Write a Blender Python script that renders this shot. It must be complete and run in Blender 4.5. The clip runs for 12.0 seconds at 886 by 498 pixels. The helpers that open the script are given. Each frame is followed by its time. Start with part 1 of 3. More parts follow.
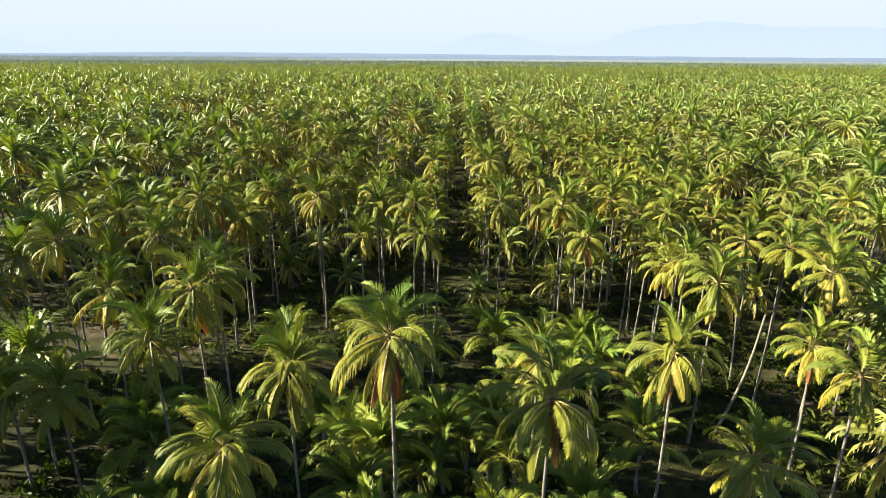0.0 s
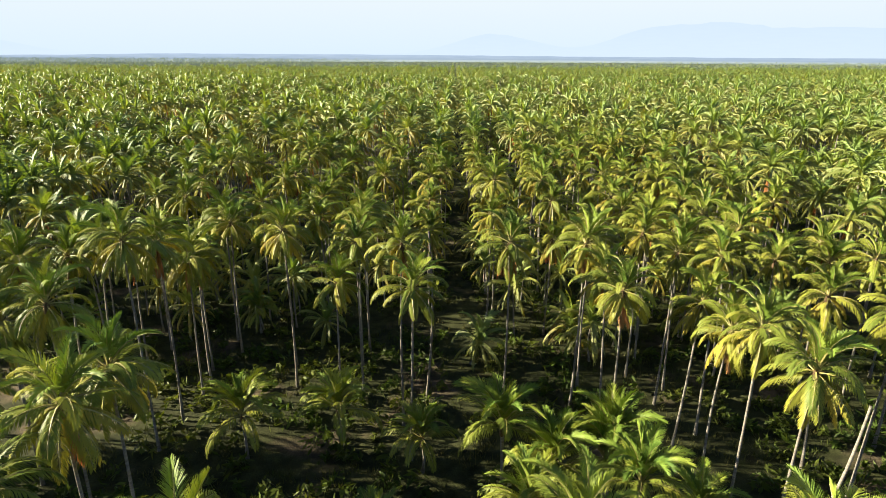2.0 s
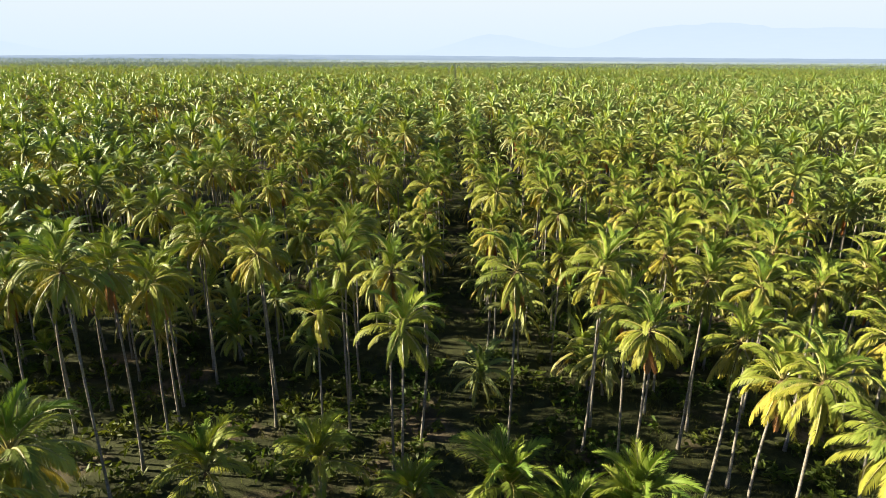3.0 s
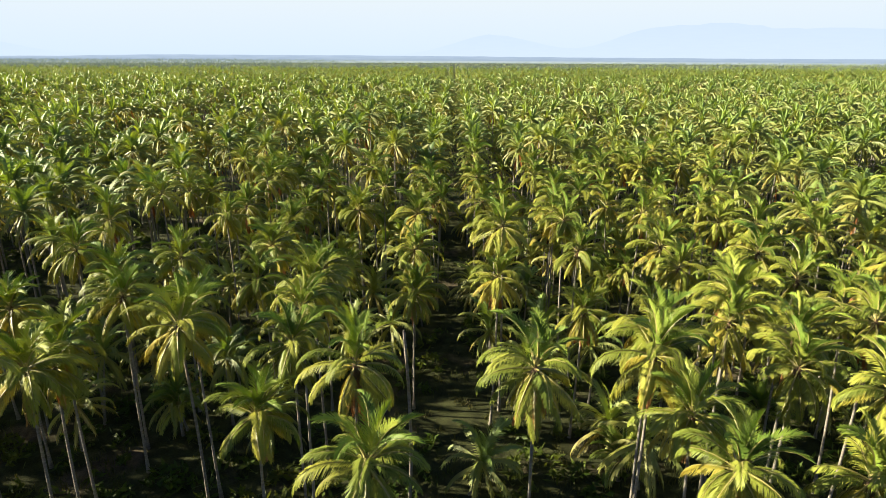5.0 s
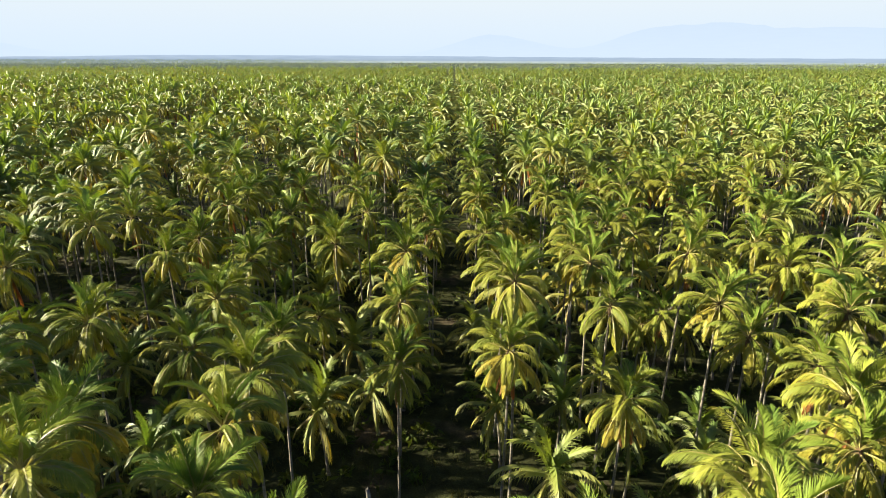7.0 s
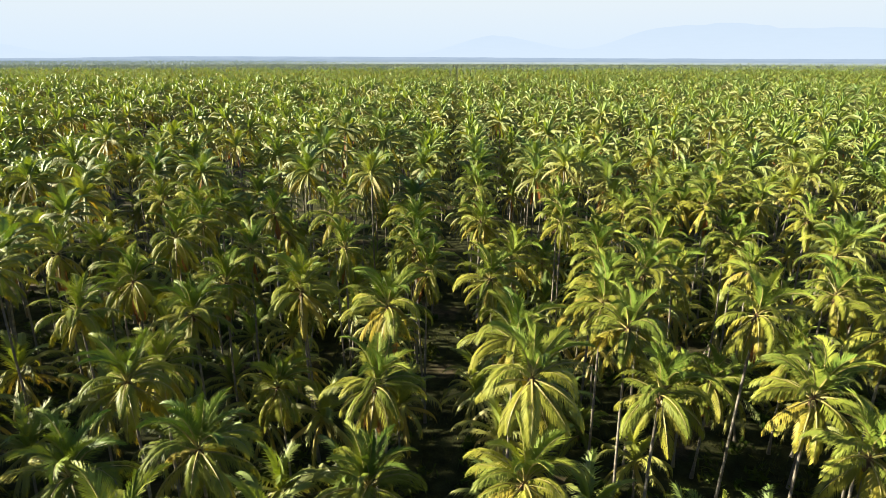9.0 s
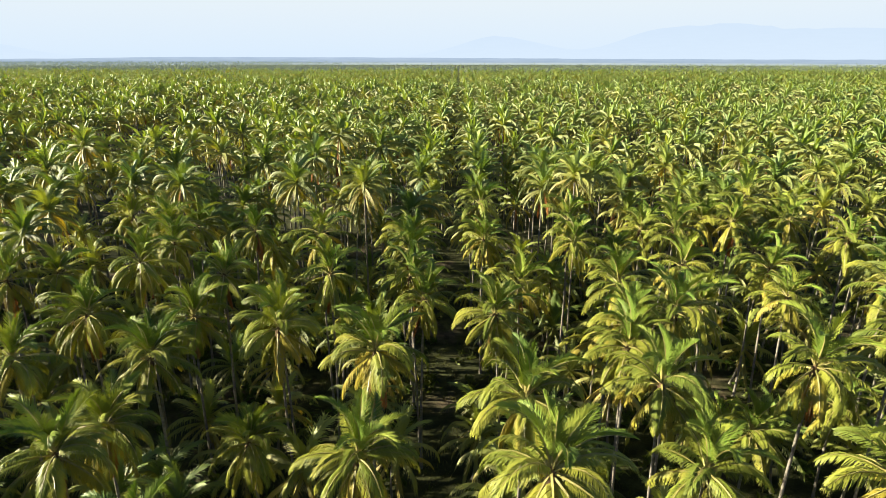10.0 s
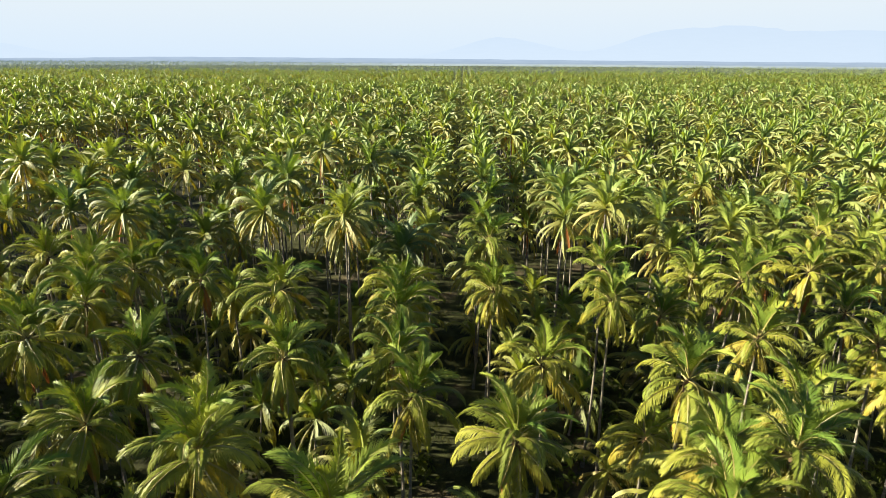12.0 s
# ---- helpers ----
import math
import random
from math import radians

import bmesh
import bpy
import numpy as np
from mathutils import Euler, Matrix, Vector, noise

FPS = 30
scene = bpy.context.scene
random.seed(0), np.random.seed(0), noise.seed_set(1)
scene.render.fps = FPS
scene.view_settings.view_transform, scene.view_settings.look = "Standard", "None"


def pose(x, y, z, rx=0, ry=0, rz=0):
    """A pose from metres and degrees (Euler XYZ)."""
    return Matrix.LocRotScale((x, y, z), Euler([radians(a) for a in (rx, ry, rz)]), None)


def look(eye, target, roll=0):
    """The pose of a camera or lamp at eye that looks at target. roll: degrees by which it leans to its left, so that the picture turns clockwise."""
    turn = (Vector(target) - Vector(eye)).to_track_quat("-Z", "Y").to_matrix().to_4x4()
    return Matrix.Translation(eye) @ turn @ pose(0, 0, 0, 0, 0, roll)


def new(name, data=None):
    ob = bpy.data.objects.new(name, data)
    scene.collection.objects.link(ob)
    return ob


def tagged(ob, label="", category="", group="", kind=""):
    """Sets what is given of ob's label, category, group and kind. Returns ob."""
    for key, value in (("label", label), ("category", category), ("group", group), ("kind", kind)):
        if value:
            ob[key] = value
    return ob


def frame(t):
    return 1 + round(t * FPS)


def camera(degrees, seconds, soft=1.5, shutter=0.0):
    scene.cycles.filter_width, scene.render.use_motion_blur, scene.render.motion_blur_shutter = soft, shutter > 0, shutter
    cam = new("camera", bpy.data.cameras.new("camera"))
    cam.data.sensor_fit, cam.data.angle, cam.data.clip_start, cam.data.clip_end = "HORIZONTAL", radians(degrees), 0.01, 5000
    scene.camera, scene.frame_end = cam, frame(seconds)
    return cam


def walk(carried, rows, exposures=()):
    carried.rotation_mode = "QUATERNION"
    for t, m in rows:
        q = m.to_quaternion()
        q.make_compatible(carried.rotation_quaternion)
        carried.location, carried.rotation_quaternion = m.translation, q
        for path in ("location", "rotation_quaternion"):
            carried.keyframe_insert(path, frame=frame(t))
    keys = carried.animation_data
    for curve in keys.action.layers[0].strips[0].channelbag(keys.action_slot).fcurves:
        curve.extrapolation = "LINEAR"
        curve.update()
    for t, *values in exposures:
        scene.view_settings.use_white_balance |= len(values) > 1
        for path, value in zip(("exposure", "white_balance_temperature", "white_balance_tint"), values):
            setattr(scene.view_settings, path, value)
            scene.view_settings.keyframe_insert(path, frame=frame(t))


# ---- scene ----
cam = camera(73.7, 12.0, soft=0.8)
PATH = [
    (0, (0.009, 0.001, 36.879), (-0.293, 18.989, 30.604), 0.34),
    (0.5, (0.112, 3.915, 36.870), (-0.203, 22.904, 30.602), 0.31),
    (1, (0.229, 7.848, 36.871), (-0.100, 26.840, 30.611), 0.29),
    (1.5, (0.342, 11.817, 36.865), (0.000, 30.812, 30.614), 0.27),
    (2, (0.458, 15.755, 36.796), (0.108, 34.753, 30.554), 0.25),
    (2.5, (0.568, 19.695, 36.731), (0.215, 38.696, 30.498), 0.24),
    (3, (0.657, 23.628, 36.682), (0.305, 42.630, 30.455), 0.24),
    (5, (1.063, 39.072, 36.641), (0.732, 58.079, 30.427), 0.23),
    (5.5, (1.139, 42.953, 36.591), (0.813, 61.960, 30.376), 0.24),
    (6, (1.215, 46.810, 36.580), (0.892, 65.817, 30.366), 0.23),
    (6.5, (1.287, 50.552, 36.546), (0.961, 69.560, 30.333), 0.18),
    (7, (1.368, 54.157, 36.540), (1.023, 73.165, 30.328), 0.14),
    (9, (1.988, 67.915, 36.409), (1.534, 86.930, 30.227), 0.06),
    (9.5, (2.066, 71.435, 36.442), (1.582, 90.452, 30.268), 0.05),
    (10, (2.088, 75.006, 36.459), (1.581, 94.025, 30.295), 0.05),
    (10.5, (2.065, 78.742, 36.485), (1.546, 97.765, 30.332), 0.06),
    (11, (2.045, 82.478, 36.482), (1.515, 101.502, 30.334), 0.11),
    (11.5, (2.008, 86.252, 36.502), (1.458, 105.278, 30.360), 0.19),
    (12, (1.976, 89.993, 36.529), (1.393, 109.020, 30.393), 0.31),
]
walk(cam, [(t, look(eye, target, roll)) for t, eye, target, roll in PATH], [(0, 1.94), (12, 1.86)])
SUN_EL, SUN_AZ = 20.0, 176.0     # degrees; azimuth counted from +x towards +y (the sun stands over the left of the rows)

# ---- world and sun ----
world = bpy.data.worlds.new("sky")
scene.world = world
world.use_nodes = True
wn = world.node_tree
wn.nodes.clear()
sky = wn.nodes.new("ShaderNodeTexSky")
sky.sky_type = "NISHITA"
sky.sun_disc = False
sky.sun_elevation = radians(SUN_EL)
sky.sun_rotation = radians(90.0 - SUN_AZ)
sky.altitude = 0.0
sky.air_density = 0.36
sky.dust_density = 0.15
sky.ozone_density = 1.0
bg = wn.nodes.new("ShaderNodeBackground")
bg.inputs["Strength"].default_value = 0.056
wout = wn.nodes.new("ShaderNodeOutputWorld")
wn.links.new(sky.outputs[0], bg.inputs["Color"])
wn.links.new(bg.outputs[0], wout.inputs["Surface"])

sun_data = bpy.data.lights.new("sun", "SUN")
sun_data.energy = 5.0
sun_data.angle = radians(0.55)
sun_data.color = (1.0, 0.885, 0.64)
sun = new("sun", sun_data)
sun_way = Vector((math.cos(radians(SUN_EL)) * math.cos(radians(SUN_AZ)),
                  math.cos(radians(SUN_EL)) * math.sin(radians(SUN_AZ)), math.sin(radians(SUN_EL))))
sun.matrix_world = look(sun_way * 200, (0, 0, 0))


# ---- materials ----
def material(name):
    mat = bpy.data.materials.new(name)
    mat.use_nodes = True
    mat.node_tree.nodes.clear()
    return mat, mat.node_tree


def node(tree, kind, **values):
    n = tree.nodes.new(kind)
    for key, value in values.items():
        n.inputs[key].default_value = value
    return n


def ramp(tree, source, stops):
    r = tree.nodes.new("ShaderNodeValToRGB")
    while len(r.color_ramp.elements) < len(stops):
        r.color_ramp.elements.new(0.5)
    for e, (pos, col) in zip(r.color_ramp.elements, stops):
        e.position, e.color = pos, (*col, 1)
    tree.links.new(source, r.inputs[0])
    return r.outputs[0]


def mixed(tree, kind, factor, a, b):
    m = tree.nodes.new("ShaderNodeMix")
    m.data_type, m.blend_type = "RGBA", kind
    m.clamp_result = True
    for value, slot in ((factor, 0), (a, 6), (b, 7)):
        if isinstance(value, bpy.types.NodeSocket):
            tree.links.new(value, m.inputs[slot])
        elif slot:
            m.inputs[slot].default_value = (*value, 1)
        else:
            m.inputs[slot].default_value = value
    return m.outputs[2]


def leaf_material(name, young, middle, old, glow, rough=0.46, through_light=0.10, grain=2.3, depth=0.30, sheen=0.14):
    """A leaf: colour from palm to palm, from leaflet to leaflet and along the blade; light passes through it."""
    mat, tree = material(name)
    info = node(tree, "ShaderNodeObjectInfo")
    geo = node(tree, "ShaderNodeNewGeometry")
    wide = node(tree, "ShaderNodeTexNoise", Scale=0.10, Detail=2.0)
    tree.links.new(geo.outputs["Position"], wide.inputs["Vector"])
    fine = node(tree, "ShaderNodeTexNoise", Scale=grain, Detail=3.0)
    tree.links.new(geo.outputs["Position"], fine.inputs["Vector"])
    add = tree.nodes.new("ShaderNodeMath")
    add.operation = "MULTIPLY_ADD"
    tree.links.new(info.outputs["Random"], add.inputs[0])
    add.inputs[1].default_value = 0.5
    tree.links.new(wide.outputs["Fac"], add.inputs[2])
    more = tree.nodes.new("ShaderNodeMath")
    more.operation = "MULTIPLY_ADD"
    tree.links.new(geo.outputs["Random Per Island"], more.inputs[0])
    more.inputs[1].default_value = 0.07
    tree.links.new(add.outputs[0], more.inputs[2])
    col = ramp(tree, more.outputs[0], [(0.40, young), (0.78, middle), (1.0, old)])
    col = mixed(tree, "MULTIPLY", depth, col, ramp(tree, fine.outputs["Fac"], [(0.3, (0.60, 0.63, 0.54)), (0.64, (1, 1, 1))]))
    bsdf = node(tree, "ShaderNodeBsdfPrincipled", Roughness=rough)
    bsdf.inputs["Specular IOR Level"].default_value = sheen
    tree.links.new(col, bsdf.inputs["Base Color"])
    lit = node(tree, "ShaderNodeBsdfTranslucent")
    tree.links.new(mixed(tree, "MULTIPLY", 1.0, col, glow), lit.inputs["Color"])
    mix = node(tree, "ShaderNodeMixShader")
    mix.inputs[0].default_value = through_light
    out = tree.nodes.new("ShaderNodeOutputMaterial")
    tree.links.new(bsdf.outputs[0], mix.inputs[1])
    tree.links.new(lit.outputs[0], mix.inputs[2])
    tree.links.new(mix.outputs[0], out.inputs["Surface"])
    return mat


def rough_material(name, dark, light, scale, rough=0.85, bump=0.4, stretch=(1, 1, 1)):
    """A dull natural surface with grain at two scales and a relief."""
    mat, tree = material(name)
    co = node(tree, "ShaderNodeTexCoord")
    mapping = node(tree, "ShaderNodeMapping", Scale=stretch)
    tree.links.new(co.outputs["Object"], mapping.inputs["Vector"])
    info = node(tree, "ShaderNodeObjectInfo")
    big = node(tree, "ShaderNodeTexNoise", Scale=scale, Detail=5.0)
    small = node(tree, "ShaderNodeTexNoise", Scale=scale * 6, Detail=4.0)
    for n in (big, small):
        tree.links.new(mapping.outputs[0], n.inputs["Vector"])
    col = ramp(tree, big.outputs["Fac"], [(0.3, dark), (0.7, light)])
    col = mixed(tree, "MULTIPLY", 0.6, col, ramp(tree, small.outputs["Fac"], [(0.3, (0.5, 0.5, 0.5)), (0.65, (1, 1, 1))]))
    col = mixed(tree, "MULTIPLY", 0.5, col, ramp(tree, info.outputs["Random"], [(0.0, (0.6, 0.58, 0.55)), (1.0, (1, 1, 1))]))
    bsdf = node(tree, "ShaderNodeBsdfPrincipled", Roughness=rough)
    tree.links.new(col, bsdf.inputs["Base Color"])
    relief = node(tree, "ShaderNodeBump", Strength=bump, Distance=0.03)
    tree.links.new(small.outputs["Fac"], relief.inputs["Height"])
    tree.links.new(relief.outputs[0], bsdf.inputs["Normal"])
    out = tree.nodes.new("ShaderNodeOutputMaterial")
    tree.links.new(bsdf.outputs[0], out.inputs["Surface"])
    return mat


def haze_glow_material(name, stops, z0, z1, mottle):
    """Far backdrop that glows; hazy air before land, hills or sky is painted in."""
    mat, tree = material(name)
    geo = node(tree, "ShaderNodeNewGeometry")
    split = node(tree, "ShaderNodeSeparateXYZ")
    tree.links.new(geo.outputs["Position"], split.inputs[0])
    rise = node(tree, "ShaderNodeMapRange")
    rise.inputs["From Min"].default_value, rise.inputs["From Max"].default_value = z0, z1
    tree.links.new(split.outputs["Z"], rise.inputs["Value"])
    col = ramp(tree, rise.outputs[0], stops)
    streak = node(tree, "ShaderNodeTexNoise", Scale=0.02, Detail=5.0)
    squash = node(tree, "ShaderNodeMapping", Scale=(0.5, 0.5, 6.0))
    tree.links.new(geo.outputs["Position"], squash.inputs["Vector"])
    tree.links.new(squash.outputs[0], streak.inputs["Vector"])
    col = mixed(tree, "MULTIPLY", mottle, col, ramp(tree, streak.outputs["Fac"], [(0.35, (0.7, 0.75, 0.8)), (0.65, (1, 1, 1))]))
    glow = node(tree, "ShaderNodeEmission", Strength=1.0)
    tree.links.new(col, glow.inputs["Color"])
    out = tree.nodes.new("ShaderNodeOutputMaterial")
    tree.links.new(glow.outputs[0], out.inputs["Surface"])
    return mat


YOUNG_LEAF = ((0.096, 0.172, 0.032), (0.186, 0.262, 0.042), (0.280, 0.324, 0.054), (1.6, 1.5, 0.5))
GREEN_LEAF = ((0.107, 0.152, 0.028), (0.204, 0.240, 0.038), (0.298, 0.308, 0.050), (1.6, 1.4, 0.5))
OLD_LEAF = ((0.155, 0.185, 0.028), (0.245, 0.252, 0.038), (0.335, 0.285, 0.046), (1.5, 1.2, 0.4))
M_YOUNG = leaf_material("leaf_young", *YOUNG_LEAF)
M_GREEN = leaf_material("leaf_green", *GREEN_LEAF)
M_OLD = leaf_material("leaf_yellowing", *OLD_LEAF)
# Far crowns get extra gloss and translucency, a stand-in for pale haze.
FAR_LOOK = dict(rough=0.62, grain=4.5, depth=0.20, sheen=0.90, through_light=0.27)
M_YOUNG_FAR = leaf_material("leaflets_young", *YOUNG_LEAF, **FAR_LOOK)
M_GREEN_FAR = leaf_material("leaflets_green", *GREEN_LEAF, **FAR_LOOK)
M_OLD_FAR = leaf_material("leaflets_yellowing", *OLD_LEAF, **FAR_LOOK)
M_DEAD = leaf_material("leaf_dead", (0.200, 0.085, 0.030), (0.300, 0.125, 0.040), (0.330, 0.190, 0.080), (1.2, 0.9, 0.6), 0.7, 0.2)
M_RIB = rough_material("leaf_rib", (0.260, 0.240, 0.070), (0.420, 0.370, 0.130), 3.0, 0.5, 0.1)
M_DRYRIB = rough_material("dry_rib", (0.200, 0.110, 0.050), (0.300, 0.190, 0.100), 3.0, 0.7, 0.1)
M_TRUNK = rough_material("palm_bark", (0.150, 0.132, 0.110), (0.330, 0.300, 0.255), 1.2, 0.9, 0.7, (1, 1, 5))
M_FIBRE = rough_material("palm_fibre", (0.090, 0.055, 0.030), (0.220, 0.140, 0.070), 4.0, 0.95, 0.8)
M_NUT = rough_material("coconut_husk", (0.130, 0.150, 0.030), (0.300, 0.240, 0.060), 3.0, 0.5, 0.2)
M_GRASS = leaf_material("grass_blade", (0.025, 0.045, 0.010), (0.050, 0.070, 0.014), (0.110, 0.100, 0.035), (1.4, 1.3, 0.6), 0.6, 0.25)
M_BUSH = leaf_material("bush_leaf", (0.030, 0.060, 0.010), (0.055, 0.090, 0.014), (0.100, 0.120, 0.022), (1.5, 1.4, 0.6), 0.5, 0.25)


def ground_material():
    mat, tree = material("plantation_soil")
    geo = node(tree, "ShaderNodeNewGeometry")
    wide = node(tree, "ShaderNodeTexNoise", Scale=0.11, Detail=4.0)
    mid = node(tree, "ShaderNodeTexNoise", Scale=0.7, Detail=6.0)
    fine = node(tree, "ShaderNodeTexNoise", Scale=6.0, Detail=6.0)
    for n in (wide, mid, fine):
        tree.links.new(geo.outputs["Position"], n.inputs["Vector"])
    soil = ramp(tree, mid.outputs["Fac"], [(0.3, (0.055, 0.044, 0.031)), (0.7, (0.175, 0.138, 0.090))])
    turf = ramp(tree, mid.outputs["Fac"], [(0.3, (0.026, 0.030, 0.012)), (0.7, (0.070, 0.078, 0.030))])
    col = mixed(tree, "MIX", ramp(tree, wide.outputs["Fac"], [(0.34, (0, 0, 0)), (0.44, (1, 1, 1))]), soil, turf)
    col = mixed(tree, "MULTIPLY", 0.7, col, ramp(tree, fine.outputs["Fac"], [(0.3, (0.45, 0.45, 0.42)), (0.65, (1, 1, 1))]))
    bsdf = node(tree, "ShaderNodeBsdfPrincipled", Roughness=0.95)
    bsdf.inputs["Specular IOR Level"].default_value = 0.15
    tree.links.new(col, bsdf.inputs["Base Color"])
    relief = node(tree, "ShaderNodeBump", Strength=0.7, Distance=0.12)
    tree.links.new(fine.outputs["Fac"], relief.inputs["Height"])
    tree.links.new(relief.outputs[0], bsdf.inputs["Normal"])
    out = tree.nodes.new("ShaderNodeOutputMaterial")
    tree.links.new(bsdf.outputs[0], out.inputs["Surface"])
    return mat


def hazed_canopy_material(name, dark, light, air, share):
    """Last canopy under the horizon, a backdrop with blue-grey glow mixed in as haze."""
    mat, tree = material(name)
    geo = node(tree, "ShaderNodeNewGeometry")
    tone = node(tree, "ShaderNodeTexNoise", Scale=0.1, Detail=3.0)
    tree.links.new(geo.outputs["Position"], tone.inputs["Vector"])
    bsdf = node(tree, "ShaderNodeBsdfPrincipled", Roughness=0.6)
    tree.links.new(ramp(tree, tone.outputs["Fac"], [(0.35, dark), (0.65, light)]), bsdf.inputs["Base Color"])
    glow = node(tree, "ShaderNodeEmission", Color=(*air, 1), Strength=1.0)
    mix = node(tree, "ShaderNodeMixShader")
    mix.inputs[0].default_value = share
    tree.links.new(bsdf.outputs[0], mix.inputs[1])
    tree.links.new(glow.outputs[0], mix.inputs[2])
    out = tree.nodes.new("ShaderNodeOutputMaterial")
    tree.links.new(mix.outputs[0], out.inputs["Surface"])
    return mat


M_DISTANT = hazed_canopy_material("distant_canopy_glow", (0.100, 0.140, 0.030), (0.200, 0.230, 0.050), (0.085, 0.115, 0.115), 0.5)
M_DISTANT_NEARER = hazed_canopy_material("distant_canopy_nearer_glow", (0.100, 0.140, 0.030), (0.210, 0.240, 0.050), (0.080, 0.110, 0.108), 0.3)
M_GROUND = ground_material()
M_FAR_LAND = haze_glow_material("hazy_plain_glow", [(0.0, (0.150, 0.178, 0.168)), (0.20, (0.176, 0.202, 0.200)), (0.36, (0.122, 0.152, 0.185)), (1.0, (0.142, 0.176, 0.222))], 0, 38, 0.4)
M_FAR_HILL = haze_glow_material("hazy_hills_glow", [(0.0, (0.196, 0.234, 0.276)), (1.0, (0.187, 0.225, 0.269))], 37, 260, 0.05)
M_FAR_SKY = haze_glow_material("hazy_sky_glow", [(0.0, (0.197, 0.235, 0.276)), (1.0, (0.221, 0.245, 0.262))], 37, 420, 0.0)


# ---- helpers for meshes ----
def mesh_from(name, verts, faces, mats, slots=None, smooth=False):
    me = bpy.data.meshes.new(name)
    me.from_pydata([tuple(v) for v in verts], [], [tuple(f) for f in faces])
    for m in mats:
        me.materials.append(m)
    if slots is not None:
        me.polygons.foreach_set("material_index", np.asarray(slots, dtype=np.int32))
    if smooth:
        me.polygons.foreach_set("use_smooth", np.ones(len(me.polygons), dtype=bool))
    me.update()
    return me


def tri_mesh(name, verts, tris, mats, slots):
    """A large mesh of triangles from arrays."""
    me = bpy.data.meshes.new(name)
    me.vertices.add(len(verts))
    me.vertices.foreach_set("co", np.asarray(verts, dtype=np.float32).ravel())
    me.loops.add(3 * len(tris))
    me.loops.foreach_set("vertex_index", np.asarray(tris, dtype=np.int32).ravel())
    me.polygons.add(len(tris))
    me.polygons.foreach_set("loop_start", np.arange(0, 3 * len(tris), 3, dtype=np.int32))
    for m in mats:
        me.materials.append(m)
    me.polygons.foreach_set("material_index", np.asarray(slots, dtype=np.int32))
    me.update(calc_edges=True)
    return me


def child(name, me, parent, m=None, label=""):
    ob = new(name, me)
    ob.parent = parent
    if m is not None:
        ob.matrix_basis = m
    if label:
        tagged(ob, label)
    return ob


FAR_LEAVES = [M_YOUNG_FAR, M_GREEN_FAR, M_OLD_FAR, M_DEAD, M_RIB, M_DRYRIB]
LEAVES = [M_YOUNG, M_GREEN, M_OLD, M_DEAD, M_RIB, M_DRYRIB]
# stage: start elevation, bend over its length, length, leaflet droop, leaf slot, rib slot, forward sweep of the leaflets
STAGES = {
    "spear": (85, 38, 3.5, -0.20, 0, 4, 0.95),
    "rising": (75, 82, 4.2, 0.00, 0, 4, 0.78),
    "arching": (51, 108, 4.3, 0.30, 1, 4, 0.66),
    "spreading": (20, 92, 4.2, 0.60, 1, 4, 0.60),
    "drooping": (-12, 66, 4.0, 0.85, 2, 4, 0.54),
    "hanging": (-46, 36, 3.8, 0.95, 2, 4, 0.50),
    "dead": (-72, 15, 3.6, 0.80, 3, 5, 0.70),
}


def leaf_angle(e0, bend, s):
    """How steeply the rib runs at s: nearly straight at first, curling over towards the tip."""
    return radians(e0 - bend * (0.40 * s + 0.60 * s ** 2.4))


